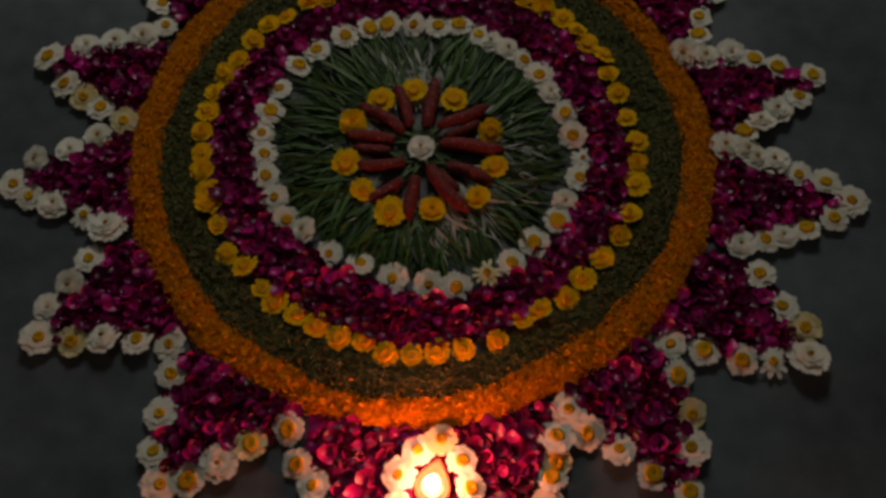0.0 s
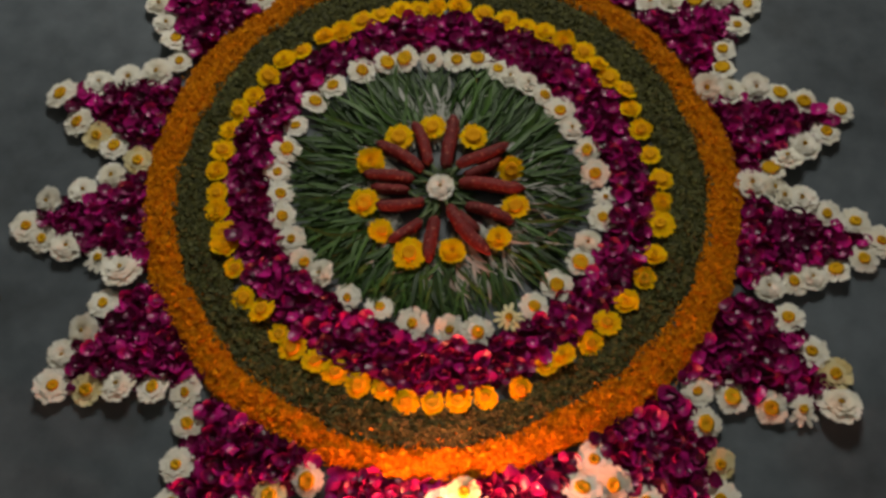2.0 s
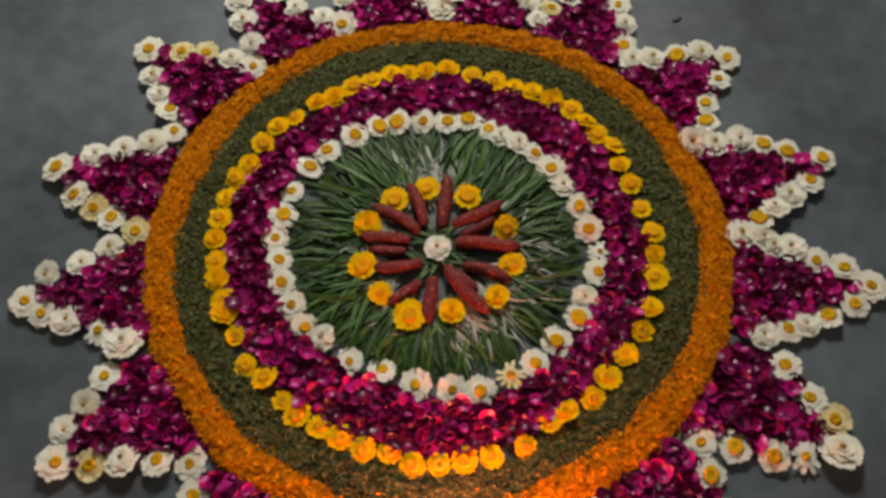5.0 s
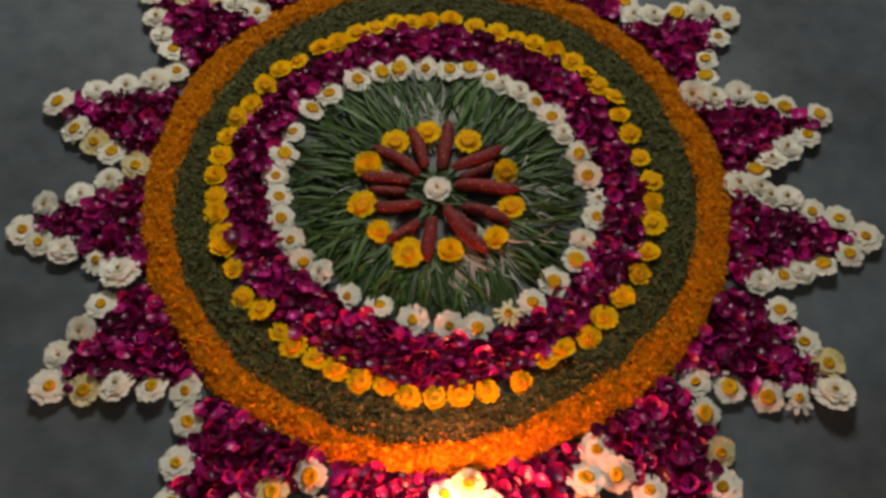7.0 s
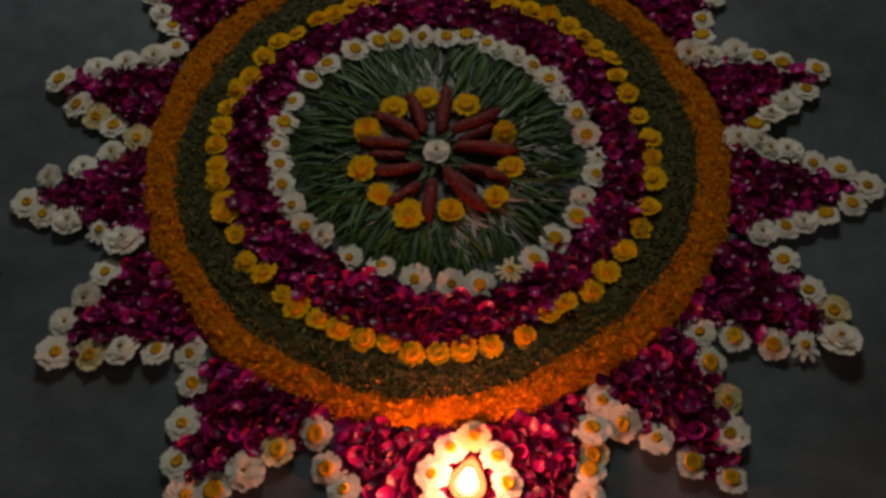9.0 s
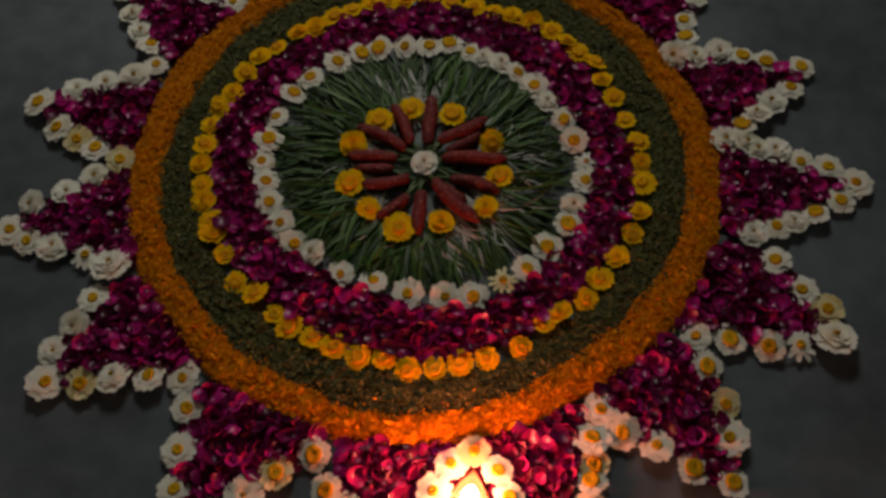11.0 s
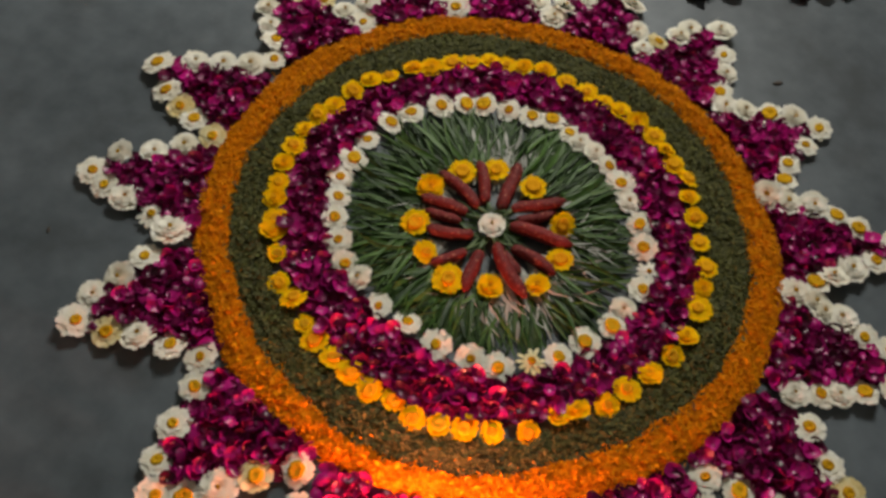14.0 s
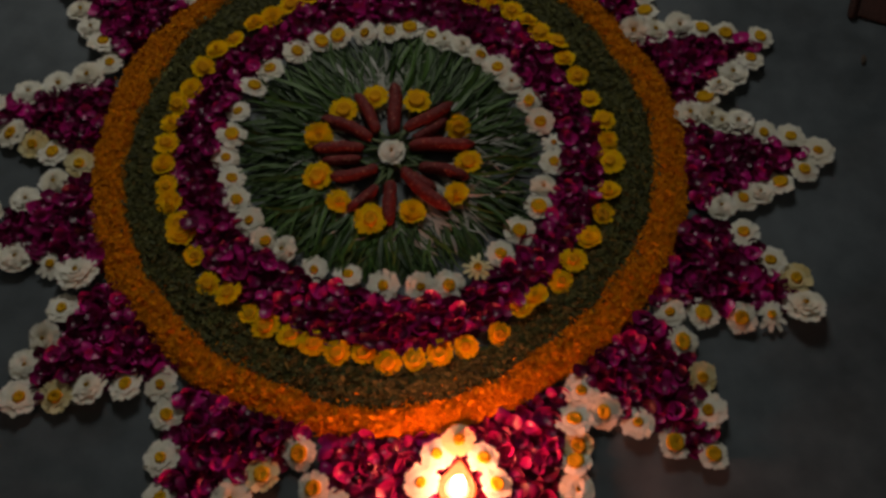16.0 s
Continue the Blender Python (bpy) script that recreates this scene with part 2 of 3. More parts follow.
for sx in (-1, 1):
    part("window_frame", box(bmesh.new(), sx * WINDOW_W / 2 - 0.03, sx * WINDOW_W / 2 + 0.002, -0.02, 0.02, -WINDOW_H / 2, WINDOW_H / 2), WOOD, window)
    part("window_frame", box(bmesh.new(), -WINDOW_W / 2 + 0.04, WINDOW_W / 2 - 0.04, -0.02, 0.02, sx * WINDOW_H / 2 - 0.02, sx * WINDOW_H / 2 + 0.02), WOOD, window)


# ---- flowers ----
def flower(name, label, group, petal_mat, disc_mat, count, reach, width, lift, curl, disc, layers, rng, gaps=0.0, hint=0.12):
    """A chrysanthemum head: green calyx, outer petals one by one, the inner petals, and the domed disc of florets."""
    top = thing(name, label, "flower", group)
    seat = 0.011
    part("calyx", lathe(bmesh.new(), [(0, 0), (0.0045, 0.0), (0.007, 0.004), (0.0075, seat), (0, seat + 0.001)], 10), CALYX, top)
    bm = bmesh.new()
    blade(bm, 0.0, reach - 0.005, width, lift, curl, 0, hint, notch=0.08)
    outer = mesh_of("petal", bm, petal_mat)
    for k in range(count):
        if rng.random() < gaps:
            continue
        m = pose(0, 0, seat - 0.001, 0, 0, 360 / count * k + rng.uniform(-5, 5)) @ pose(0.005, 0, 0, rng.uniform(-9, 9), rng.uniform(-6, 5), rng.uniform(-4, 4))
        ob = piece("petal", outer, m, top)
        ob.scale = (rng.uniform(0.86, 1.06), rng.uniform(0.9, 1.1), 1.0)
    inner = bmesh.new()
    for layer in range(layers):
        f = 1 - (0.3 if layers == 1 else 0.2) * (layer + 1)
        number = max(6, int(count * (1 - 0.12 * layer)))
        for k in range(number):
            lean = lift + (11 if layers > 2 else 3) * (layer + 1) + rng.uniform(-4, 4)
            blade(inner, 0.0, (reach - 0.003) * f * rng.uniform(0.85, 1.05), width * 0.85, lean, curl * 1.3, 360 / number * (k + 0.5 * layer) + rng.uniform(-9, 9), hint,
                  m=Matrix.Translation((0, 0, seat + 0.001 + 0.0012 * layer)) @ pose(0, 0, 0, 0, 0, 0))
    part("inner_petals", inner, petal_mat, top)
    if disc > 0:
        bm = bmesh.new()
        lathe(bm, [(disc, 0.0), (disc * 0.97, 0.0018), (disc * 0.85, 0.0032), (disc * 0.68, 0.0036), (disc * 0.5, 0.0034), (disc * 0.32, 0.0028), (disc * 0.15, 0.0022), (0, 0.0020)], 18,
              Matrix.Translation((0, 0, seat + 0.0015 + 0.001 * layers)))
        for v in bm.verts:
            v.co += Vector((rng.uniform(-0.0010, 0.0010), rng.uniform(-0.0010, 0.0010), rng.uniform(-0.0008, 0.0007)))
        part("disc", bm, disc_mat, top, "domed disc of golden florets")
    return top


fr = random.Random(11)
WG, YG = "white chrysanthemums", "yellow chrysanthemums"
KINDS = {
    "a": flower("chrysanthemum", "white chrysanthemum head with a small golden disc", WG, WHITE, DISC, 20, 0.0256, 0.0104, 12, -20, 0.0092, 1, fr),
    "b": flower("chrysanthemum", "white chrysanthemum head with a broad golden disc", WG, WHITE, DISC, 18, 0.0252, 0.0096, 8, -20, 0.0126, 1, fr, 0.04),
    "c": flower("chrysanthemum", "full double white chrysanthemum head, disc hidden", WG, WHITE, DISC, 17, 0.0258, 0.0120, 14, -18, 0.0035, 4, fr),
    "d": flower("chrysanthemum", "cream-tinted chrysanthemum head with a deep golden disc", WG, CREAM, DISC, 13, 0.0240, 0.0120, 10, -10, 0.0105, 1, fr),
    "s": flower("chrysanthemum", "ragged white chrysanthemum head with missing petals", WG, WHITE, DISC, 12, 0.0250, 0.0075, 4, -24, 0.0065, 1, fr, 0.25),
    # cream on this head stands in for the warm flame light on it
    "r": flower("chrysanthemum", "ragged chrysanthemum head, narrow petals with flame light painted in cream", WG, CREAM, DISC, 12, 0.0245, 0.0070, 8, -20, 0.0075, 1, fr, 0.1),
    "y": flower("chrysanthemum", "yellow chrysanthemum head with an orange disc", YG, YELLOW, ORANGE_DISC, 17, 0.0232, 0.0088, 12, -18, 0.0112, 1, fr, 0.0, 0.12),
    "z": flower("chrysanthemum", "full double yellow chrysanthemum head", YG, YELLOW, ORANGE_DISC, 17, 0.0228, 0.0092, 13, -8, 0.0065, 3, fr, 0.0, 0.12),
    "k": flower("chrysanthemum", "small wilted yellow chrysanthemum head with dark disc", YG, YELLOW, DISC, 12, 0.0200, 0.0100, 24, -16, 0.0100, 1, fr, 0.1),
}
used = set()


def put_flower(code, x, y, size=1.0, tilt=None, z=0.0, seed=0):
    """Set one head of that kind at a place; tilt is (degrees, direction in degrees) towards which its face leans."""
    rng = random.Random(round(x * 9000) * 31 + round(y * 9000) + seed)
    lean, way = tilt or (abs(rng.gauss(0, 11)), rng.uniform(0, 360))
    lean_turn = Matrix.Rotation(radians(lean), 4, Vector((-math.sin(radians(way)), math.cos(radians(way)), 0)))
    lift = 0.016 * math.sin(radians(lean)) * 0.5
    m = Matrix.Translation((x, y, z + lift)) @ lean_turn @ pose(0, 0, 0, 0, 0, rng.uniform(0, 360))
    scale = size * rng.uniform(0.9, 1.1)
    first = KINDS[code]
    if code in used:
        ob = copy_thing(first, m)
    else:
        used.add(code)
        ob = first
        ob.matrix_basis = m
    ob.scale = (scale, scale, scale)
    open_wide = rng.uniform(0.72, 1.12)
    for child in ob.children:
        if child.name.startswith("disc"):
            child.scale = (open_wide, open_wide * rng.uniform(0.86, 1.0), 1.0)
    return ob


def ring(codes, places, size=1.0, z=0.0):
    for code, (angle, radius) in zip(codes, places):
        put_flower(code.lower(), *polar(angle, radius), size * (1.15 if code.isupper() else 1.0), None, z)


put_flower("c", 0.0, 0.0, 0.88, (4, 250), 0.012)
# eleven yellow heads round the centre, on the leaves between the carrots
ring("zyyyyyzzYyy", [(170.6, 0.123), (141.3, 0.115), (111.8, 0.113), (74.4, 0.108), (33.1, 0.117), (0.0, 0.123), (331.0, 0.128), (293.7, 0.109), (261.6, 0.123), (232.1, 0.12), (205.5, 0.123)], 1.06, 0.004)
# ring of white heads
WHITE_RING = [
    (90.2, 0.255), (81.6, 0.248), (75.8, 0.244), (68.5, 0.246), (60.5, 0.246), (50.9, 0.247), (42.2, 0.244), (31.7, 0.251), (21.6, 0.253), (11.9, 0.263), (3.8, 0.26), (353.2, 0.247),
    (344.7, 0.25), (332.2, 0.24), (320.5, 0.242), (310.4, 0.238), (298.0, 0.242), (287.4, 0.231), (274.1, 0.226), (259.9, 0.221), (246.7, 0.23), (233.5, 0.229), (224.5, 0.245), (214.9, 0.245),
    (205.1, 0.255), (196.3, 0.256), (187.8, 0.266), (178.7, 0.263), (168.5, 0.265), (157.6, 0.267), (147.7, 0.266), (136.1, 0.261), (126.0, 0.258), (117.8, 0.255), (107.7, 0.25), (98.6, 0.247)]
ring("baccaacbasacbBarbaAaacaaaaababaabbbb", WHITE_RING, 0.98)
# ring of yellow heads, in two halves
YELLOW_RING = [
    (99.6, 0.358), (92.3, 0.351), (85.2, 0.347), (79.4, 0.347), (74.1, 0.351), (67.8, 0.357), (61.6, 0.359), (56.1, 0.355), (51.3, 0.354), (45.5, 0.359), (39.7, 0.349), (33.4, 0.347),
    (25.0, 0.345), (17.6, 0.354), (11.2, 0.35), (4.6, 0.349), (355.6, 0.351), (348.8, 0.344), (341.1, 0.34), (332.9, 0.334), (326.0, 0.336), (318.4, 0.332), (313.0, 0.33), (304.5, 0.341),
    (296.2, 0.34), (289.4, 0.339), (283.1, 0.343), (276.7, 0.344)]
ring("ZyyzzZyzyyzyyyzYzkzyyzkyyyky", YELLOW_RING, 0.95)
YELLOW_RING_WEST = [
    (270.2, 0.331), (263.9, 0.337), (257.2, 0.334), (251.4, 0.338), (244.6, 0.34), (239.4, 0.339), (232.0, 0.336), (225.8, 0.35), (217.2, 0.345), (210.5, 0.351), (207.0, 0.348), (200.4, 0.353),
    (195.4, 0.357), (189.1, 0.362), (183.3, 0.362), (177.3, 0.362), (170.8, 0.364), (165.5, 0.358), (158.4, 0.364), (151.9, 0.363), (146.7, 0.353), (138.8, 0.354), (133.7, 0.35), (127.1, 0.353),
    (121.6, 0.355), (115.9, 0.355), (111.0, 0.355), (105.5, 0.356)]
ring("yyyyykyykzyzyzyzyzyzyzzyyzyz", YELLOW_RING_WEST, 0.95)


def ring_radius(places, angle):
    """The radius of a hand-laid ring of flowers at an angle, smoothed over its neighbours."""
    near = [(math.exp(-(((a - angle + 180) % 360 - 180) / 9) ** 2), r) for a, r in places]
    return sum(w * r for w, r in near) / sum(w for w, _ in near)


WHITE_AT = [ring_radius(WHITE_RING, a) for a in range(360)]
YELLOW_AT = [ring_radius(YELLOW_RING + YELLOW_RING_WEST, a) for a in range(360)]

# the two edges of the marigold ring, every 15 degrees
GOLD_OUTER = [0.475, 0.482, 0.482, 0.478, 0.476, 0.477, 0.470, 0.469, 0.469, 0.476, 0.475, 0.482, 0.475, 0.477, 0.469, 0.459, 0.464, 0.452, 0.450, 0.453, 0.446, 0.445, 0.459, 0.465]
GOLD_INNER = [0.420, 0.428, 0.428, 0.430, 0.431, 0.428, 0.422, 0.421, 0.426, 0.428, 0.425, 0.420, 0.419, 0.424, 0.419, 0.412, 0.412, 0.407, 0.412, 0.407, 0.397, 0.392, 0.397, 0.410]
OUTER_AT = [ring_radius([(15 * k, r) for k, r in enumerate(GOLD_OUTER)], a) for a in range(360)]
INNER_AT = [ring_radius([(15 * k, r) for k, r in enumerate(GOLD_INNER)], a) for a in range(360)]

# ---- rose petals ----
pr = random.Random(5)


def rose_mesh(mat, seed):
    """A broad cupped petal about three centimetres long, with a wavy rim."""
    rng = random.Random(seed)
    n, bm = 5, bmesh.new()
    deep, wave, phase, skew = rng.uniform(16, 36), rng.uniform(0.0012, 0.0030), rng.uniform(0, 6), rng.uniform(-0.15, 0.15)
    grid = []
    for i in range(n):
        row = []
        for j in range(n):
            u, v = 2 * i / (n - 1) - 1, 2 * j / (n - 1) - 1
            d = math.sqrt(1 - v * v / 2), math.sqrt(1 - u * u / 2)
            x, y = u * d[0] * 0.0165, v * d[1] * 0.0145 * (1 + 0.22 * u + skew * v)
            row.append(bm.verts.new((x, y, deep * (x * x + 1.3 * y * y) + wave * math.sin(phase + 3 * math.atan2(y, x + 1e-6)) * (u * u + v * v) / 2)))
        grid.append(row)
    for i in range(n - 1):
        for j in range(n - 1):
            bm.faces.new((grid[i][j], grid[i + 1][j], grid[i + 1][j + 1], grid[i][j + 1]))
    return mesh_of("petal", bm, mat)


ROSES = [rose_mesh(ROSE, s) for s in range(7)]


def inside(p, poly):
    x, y = p
    hit = False
    for (ax, ay), (bx, by) in zip(poly, poly[1:] + poly[:1]):
        if (ay > y) != (by > y) and x < (bx - ax) * (y - ay) / (by - ay) + ax:
            hit = not hit
    return hit


def spread(accept, bounds, count, rng, tries=6):
    """Evenly scattered places: of several random ones, each time the one farthest from the rest."""
    x0, x1, y0, y1 = bounds
    got = []
    while len(got) < count:
        best, far = None, -1.0
        for _ in range(tries):
            while True:
                p = rng.uniform(x0, x1), rng.uniform(y0, y1)
                if accept(p):
                    break
            d = min(((p[0] - q[0]) ** 2 + (p[1] - q[1]) ** 2 for q in got), default=1.0)
            if d > far:
                best, far = p, d
        got.append(best)
    return got


def petal_pose(p, z, rng, steep=20):
    flip = 180 if rng.random() < 0.45 else 0
    return pose(p[0], p[1], z, flip + rng.gauss(0, steep), rng.gauss(0, steep), rng.uniform(0, 360))


def joined(name, meshes, mats, mat, parent, label):
    """Many loose pieces as one mesh."""
    verts, faces, base = [], [], 0
    shapes = [([v.co.copy() for v in me.vertices], [tuple(p.vertices) for p in me.polygons]) for me in meshes]
    for k, m in enumerate(mats):
        v, f = shapes[k % len(shapes)]
        verts += [m @ c for c in v]
        faces += [tuple(i + base for i in face) for face in f]
        base += len(v)
    me = bpy.data.meshes.new(name)
    me.from_pydata(verts, [], faces)
    me.materials.append(mat)
    me.polygons.foreach_set("use_smooth", [True] * len(me.polygons))
    ob = new(name, me)
    ob.parent = parent
    return tagged(ob, label, "", "", "stuff")


def petal_bed(name, label, accept, bounds, count, under, group=""):
    bed = thing(name, label, "rose petals", group)
    # under layer in the darkened petal colour, which paints shade between upper petals
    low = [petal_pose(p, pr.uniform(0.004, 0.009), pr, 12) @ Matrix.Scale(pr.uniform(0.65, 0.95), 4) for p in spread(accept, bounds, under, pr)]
    joined("lower_petals", ROSES, low, ROSE_SHADED, bed, "flattened magenta rose petals with shade put into their colour")
    for p in spread(accept, bounds, count, pr):
        ob = piece("petal", pr.choice(ROSES), petal_pose(p, pr.uniform(0.010, 0.017), pr, 22), bed)
        s = pr.uniform(0.52, 0.92)
        ob.scale = (s, s * pr.uniform(0.8, 1.1), s)
    return bed


def in_petal_ring(p):
    a = int(math.degrees(math.atan2(p[1], p[0]))) % 360
    return WHITE_AT[a] + 0.020 < math.hypot(*p) < YELLOW_AT[a] - 0.018


petal_bed("petal_ring", "ring of loose magenta rose petals between flower rings", in_petal_ring, (-0.36, 0.36, -0.36, 0.36), 300, 1300)


def spike(codes, places, petals=92):
    """One point of the star: flower heads along its two edges and rose petals between them."""
    xy = [polar(*p) for p in places]
    tip = max(range(len(places)), key=lambda k: places[k][1])
    for k, (code, (x, y)) in enumerate(zip(codes, xy)):
        put_flower(code.lower(), x, y, 1.26 if code.isupper() else 1.06)
    lo, hi = places[-1][0], places[0][0]
    span = (hi - lo) % 360 if (hi - lo) % 360 < 180 else (lo - hi) % 360
    start = lo if (hi - lo) % 360 < 180 else hi
    arc = [polar(start + span * k / 8, OUTER_AT[int(start + span * k / 8) % 360] + 0.005) for k in range(9)]
    poly = xy + (arc if start == lo else arc[::-1])

    def accept(p):
        if not inside(p, poly):
            return False
        return min(math.hypot(p[0] - x, p[1] - y) for x, y in xy) > 0.026

    xs, ys = [p[0] for p in poly], [p[1] for p in poly]
    petal_bed("petal_bed", "pointed bed of loose magenta rose petals", accept, (min(xs), max(xs), min(ys), max(ys)), petals, int(petals * 2.4), "points of the star")


spike("dadaAccc", [(188.3, 0.493), (186.1, 0.54), (184.6, 0.573), (182.9, 0.61), (179.2, 0.656), (175.5, 0.611), (173.0, 0.569), (169.9, 0.529)])
spike("Cscaaccc", [(210.8, 0.508), (207.0, 0.543), (204.2, 0.59), (202.2, 0.627), (200.2, 0.653), (196.3, 0.619), (194.9, 0.572), (191.9, 0.53)])
spike("aacdAcca", [(236.3, 0.492), (232.4, 0.526), (228.9, 0.566), (226.8, 0.606), (223.9, 0.649), (220.5, 0.621), (218.3, 0.578), (215.4, 0.545)])
spike("bdcbaaaa", [(262.3, 0.486), (258.0, 0.529), (255.3, 0.572), (253.1, 0.613), (250.2, 0.639), (246.9, 0.611), (244.1, 0.567), (240.4, 0.518)])
spike("adbcabcabacbab", [(307.8, 0.506), (306.2, 0.534), (304.4, 0.554), (302.7, 0.585), (300.5, 0.62), (297.5, 0.665), (293.5, 0.71), (289.6, 0.735), (285.5, 0.69), (281.0, 0.655), (277.0, 0.62), (273.0, 0.585), (269.5, 0.55), (265.9, 0.526)], 150)
spike("bdabbaaa", [(330.2, 0.53), (327.3, 0.579), (323.8, 0.616), (319.6, 0.657), (317.1, 0.609), (315.4, 0.56), (312.6, 0.514), (311.8, 0.474)])
spike("badCsbba", [(352.3, 0.565), (348.7, 0.61), (347.2, 0.65), (343.3, 0.673), (340.7, 0.629), (338.6, 0.591), (336.3, 0.538), (333.8, 0.497)])
spike("ccccaaabbcbc", [(15.8, 0.497), (15.0, 0.528), (13.3, 0.544), (12.8, 0.574), (10.7, 0.61), (9.7, 0.652), (7.2, 0.691), (4.4, 0.663), (1.7, 0.623), (359.8, 0.587), (358.5, 0.562), (356.5, 0.526)])
spike("cccbbbaccb", [(37.7, 0.488), (35.4, 0.515), (34.5, 0.561), (32.1, 0.594), (29.7, 0.626), (27.2, 0.679), (23.9, 0.639), (22.2, 0.596), (19.9, 0.564), (18.3, 0.535)])
spike("ccbcaabb", [(59.7, 0.518), (57.0, 0.543), (54.3, 0.583), (52.1, 0.617), (48.7, 0.648), (46.3, 0.603), (43.5, 0.552), (39.8, 0.528)])
spike("cdccCacb", [(81.0, 0.507), (79.5, 0.538), (76.8, 0.581), (76.5, 0.612), (72.3, 0.651), (68.6, 0.608), (65.7, 0.575), (62.9, 0.533)])
spike("ccccaccc", [(101.4, 0.495), (100.1, 0.521), (96.2, 0.563), (92.5, 0.636), (91.4, 0.674), (89.9, 0.639), (87.9, 0.59), (84.3, 0.541)])
spike("accbcacc", [(123.4, 0.494), (121.4, 0.547), (120.3, 0.596), (117.0, 0.64), (113.8, 0.662), (110.6, 0.615), (108.4, 0.57), (105.7, 0.525)])
spike("acccaccc", [(144.7, 0.493), (141.6, 0.534), (139.9, 0.588), (138.2, 0.632), (135.6, 0.66), (132.9, 0.613), (130.5, 0.565), (126.7, 0.519)])
spike("aaccAddc", [(165.9, 0.508), (162.8, 0.542), (160.7, 0.577), (158.5, 0.614), (155.1, 0.657), (152.0, 0.611), (149.1, 0.576), (147.0, 0.533)])

# white heads and wilted dark rose heads left lying on the floor beyond the star
for x, y, code, lean in ((0.128, 0.724, "c", 30), (0.180, 0.746, "c", 35), (0.300, 0.818, "b", 20), (0.346, 0.848, "c", 30)):
    put_flower(code, x, y, 1.0, (lean, 80), 0.004)


def wilted_rose(x, y, size, seed):
    """A crumpled dark rose head lying on its side: shrunken petals round a dry calyx."""
    rng = random.Random(seed)
    top = thing("wilted_rose", "wilted dark brown rose head on the stone floor", "flower", "wilted rose heads", "", pose(x, y, 0.0, 0, 0, rng.uniform(0, 360)))
    lying = pose(0, 0, 0.013 * size, 0, 62, 0)
    bm = bmesh.new()
    for k in range(16):
        blade(bm, 0.001, rng.uniform(0.017, 0.024) * size, 0.015 * size, rng.uniform(35, 75), rng.uniform(10, 60), 137.5 * k, 0.4, 0.6, 5, lying)
    low = min(v.co.z for v in bm.verts)
    for v in bm.verts:
        v.co.z -= low
    part("petals", bm, WILTED, top)
    part("calyx", lathe(bmesh.new(), [(0, -0.012 * size), (0.002, -0.011 * size), (0.0055 * size, -0.003), (0.006 * size, 0.002), (0, 0.003)], 8, Matrix.Translation((0, 0, -low)) @ lying), DEBRIS, top)


for x, y, size, seed in ((0.119, 0.676, 1.2, 1), (0.163, 0.726, 0.9, 2), (0.232, 0.790, 1.1, 3), (0.287, 0.800, 0.95, 4), (0.324, 0.806, 0.9, 5), (0.389, 0.869, 1.1, 6)):
    wilted_rose(x, y + 0.012, size, seed)


# ---- shredded marigold and chopped leaves ----
def shreds(name, label, mat, count, inner, outer, height, long, wide, seed, extra=()):
    """A ring heaped with small curved shreds, joined in one mesh."""
    rng = np.random.default_rng(seed)
    a = rng.uniform(0, 2 * math.pi, count)
    at = np.degrees(a).astype(int) % 360
    inner_at, outer_at = inner, outer
    inner, outer = np.array(inner)[at], np.array(outer)[at]
    mid, half = (inner + outer) / 2, (outer - inner) / 2
    off = rng.uniform(-1, 1, count) + rng.normal(0, 0.08, count)
    wobble = 0.04 * np.sin(5 * a + seed) + 0.07 * np.sin(13 * a + 2 * seed) + 0.06 * np.sin(29 * a + 3 * seed)
    r = mid + half * (off + wobble)
    clump = 0.5 + 0.5 * np.sin(31 * a + 9 * off) * np.sin(17 * a - 5 * off)
    z = 0.004 + height * (1 - 0.45 * off ** 2) * (0.55 + 0.45 * clump) * rng.uniform(0.25, 1, count)
    x, y = r * np.cos(a), r * np.sin(a)
    if len(extra):
        x, y, z = np.append(x, [e[0] for e in extra]), np.append(y, [e[1] for e in extra]), np.append(z, [e[2] for e in extra])
    verts, faces = [], []
    for k in range(len(x)):
        m = pose(x[k], y[k], max(z[k], 0.004), rng.normal(0, 20), rng.normal(0, 20), rng.uniform(0, 360))
        s, w, bend = long * rng.uniform(0.6, 1.25), wide * rng.uniform(0.6, 1.3), rng.uniform(-0.25, 0.45)
        b = len(verts)
        for f, g in ((-0.5, 0.55), (0.0, 1.0), (0.5, 0.7)):
            lift = bend * s * (f * f)
            verts += [m @ Vector((f * s, -g * w / 2, lift)), m @ Vector((f * s, g * w / 2, lift + 0.15 * w))]
        faces += [(b, b + 2, b + 3, b + 1), (b + 2, b + 4, b + 5, b + 3)]
    # the packed pulp under the loose shreds
    b = len(verts)
    rows = 9
    for k in range(360):
        near, far = inner_at[k], outer_at[k]
        for j in range(rows):
            f = 2 * j / (rows - 1) - 1
            top = height * 0.5 * (1 - 0.8 * f * f) * rng.uniform(0.6, 1.2)
            x, y = polar(k + rng.uniform(-0.3, 0.3), (near + far) / 2 + (far - near) / 2 * 0.97 * f)
            verts.append(Vector((x, y, 0.003 + top)))
    for k in range(360):
        for j in range(rows - 1):
            p, q = b + k * rows + j, b + (k + 1) % 360 * rows + j
            faces.append((p, p + 1, q + 1, q))
    low = min(v.z for v in verts)
    me = bpy.data.meshes.new(name)
    me.from_pydata([(v.x, v.y, v.z - low + 0.0005 if v.z < 0.002 else v.z) for v in verts], [], faces)
    me.materials.append(mat)
    return tagged(new(name, me), label, "petals", "", "stuff")


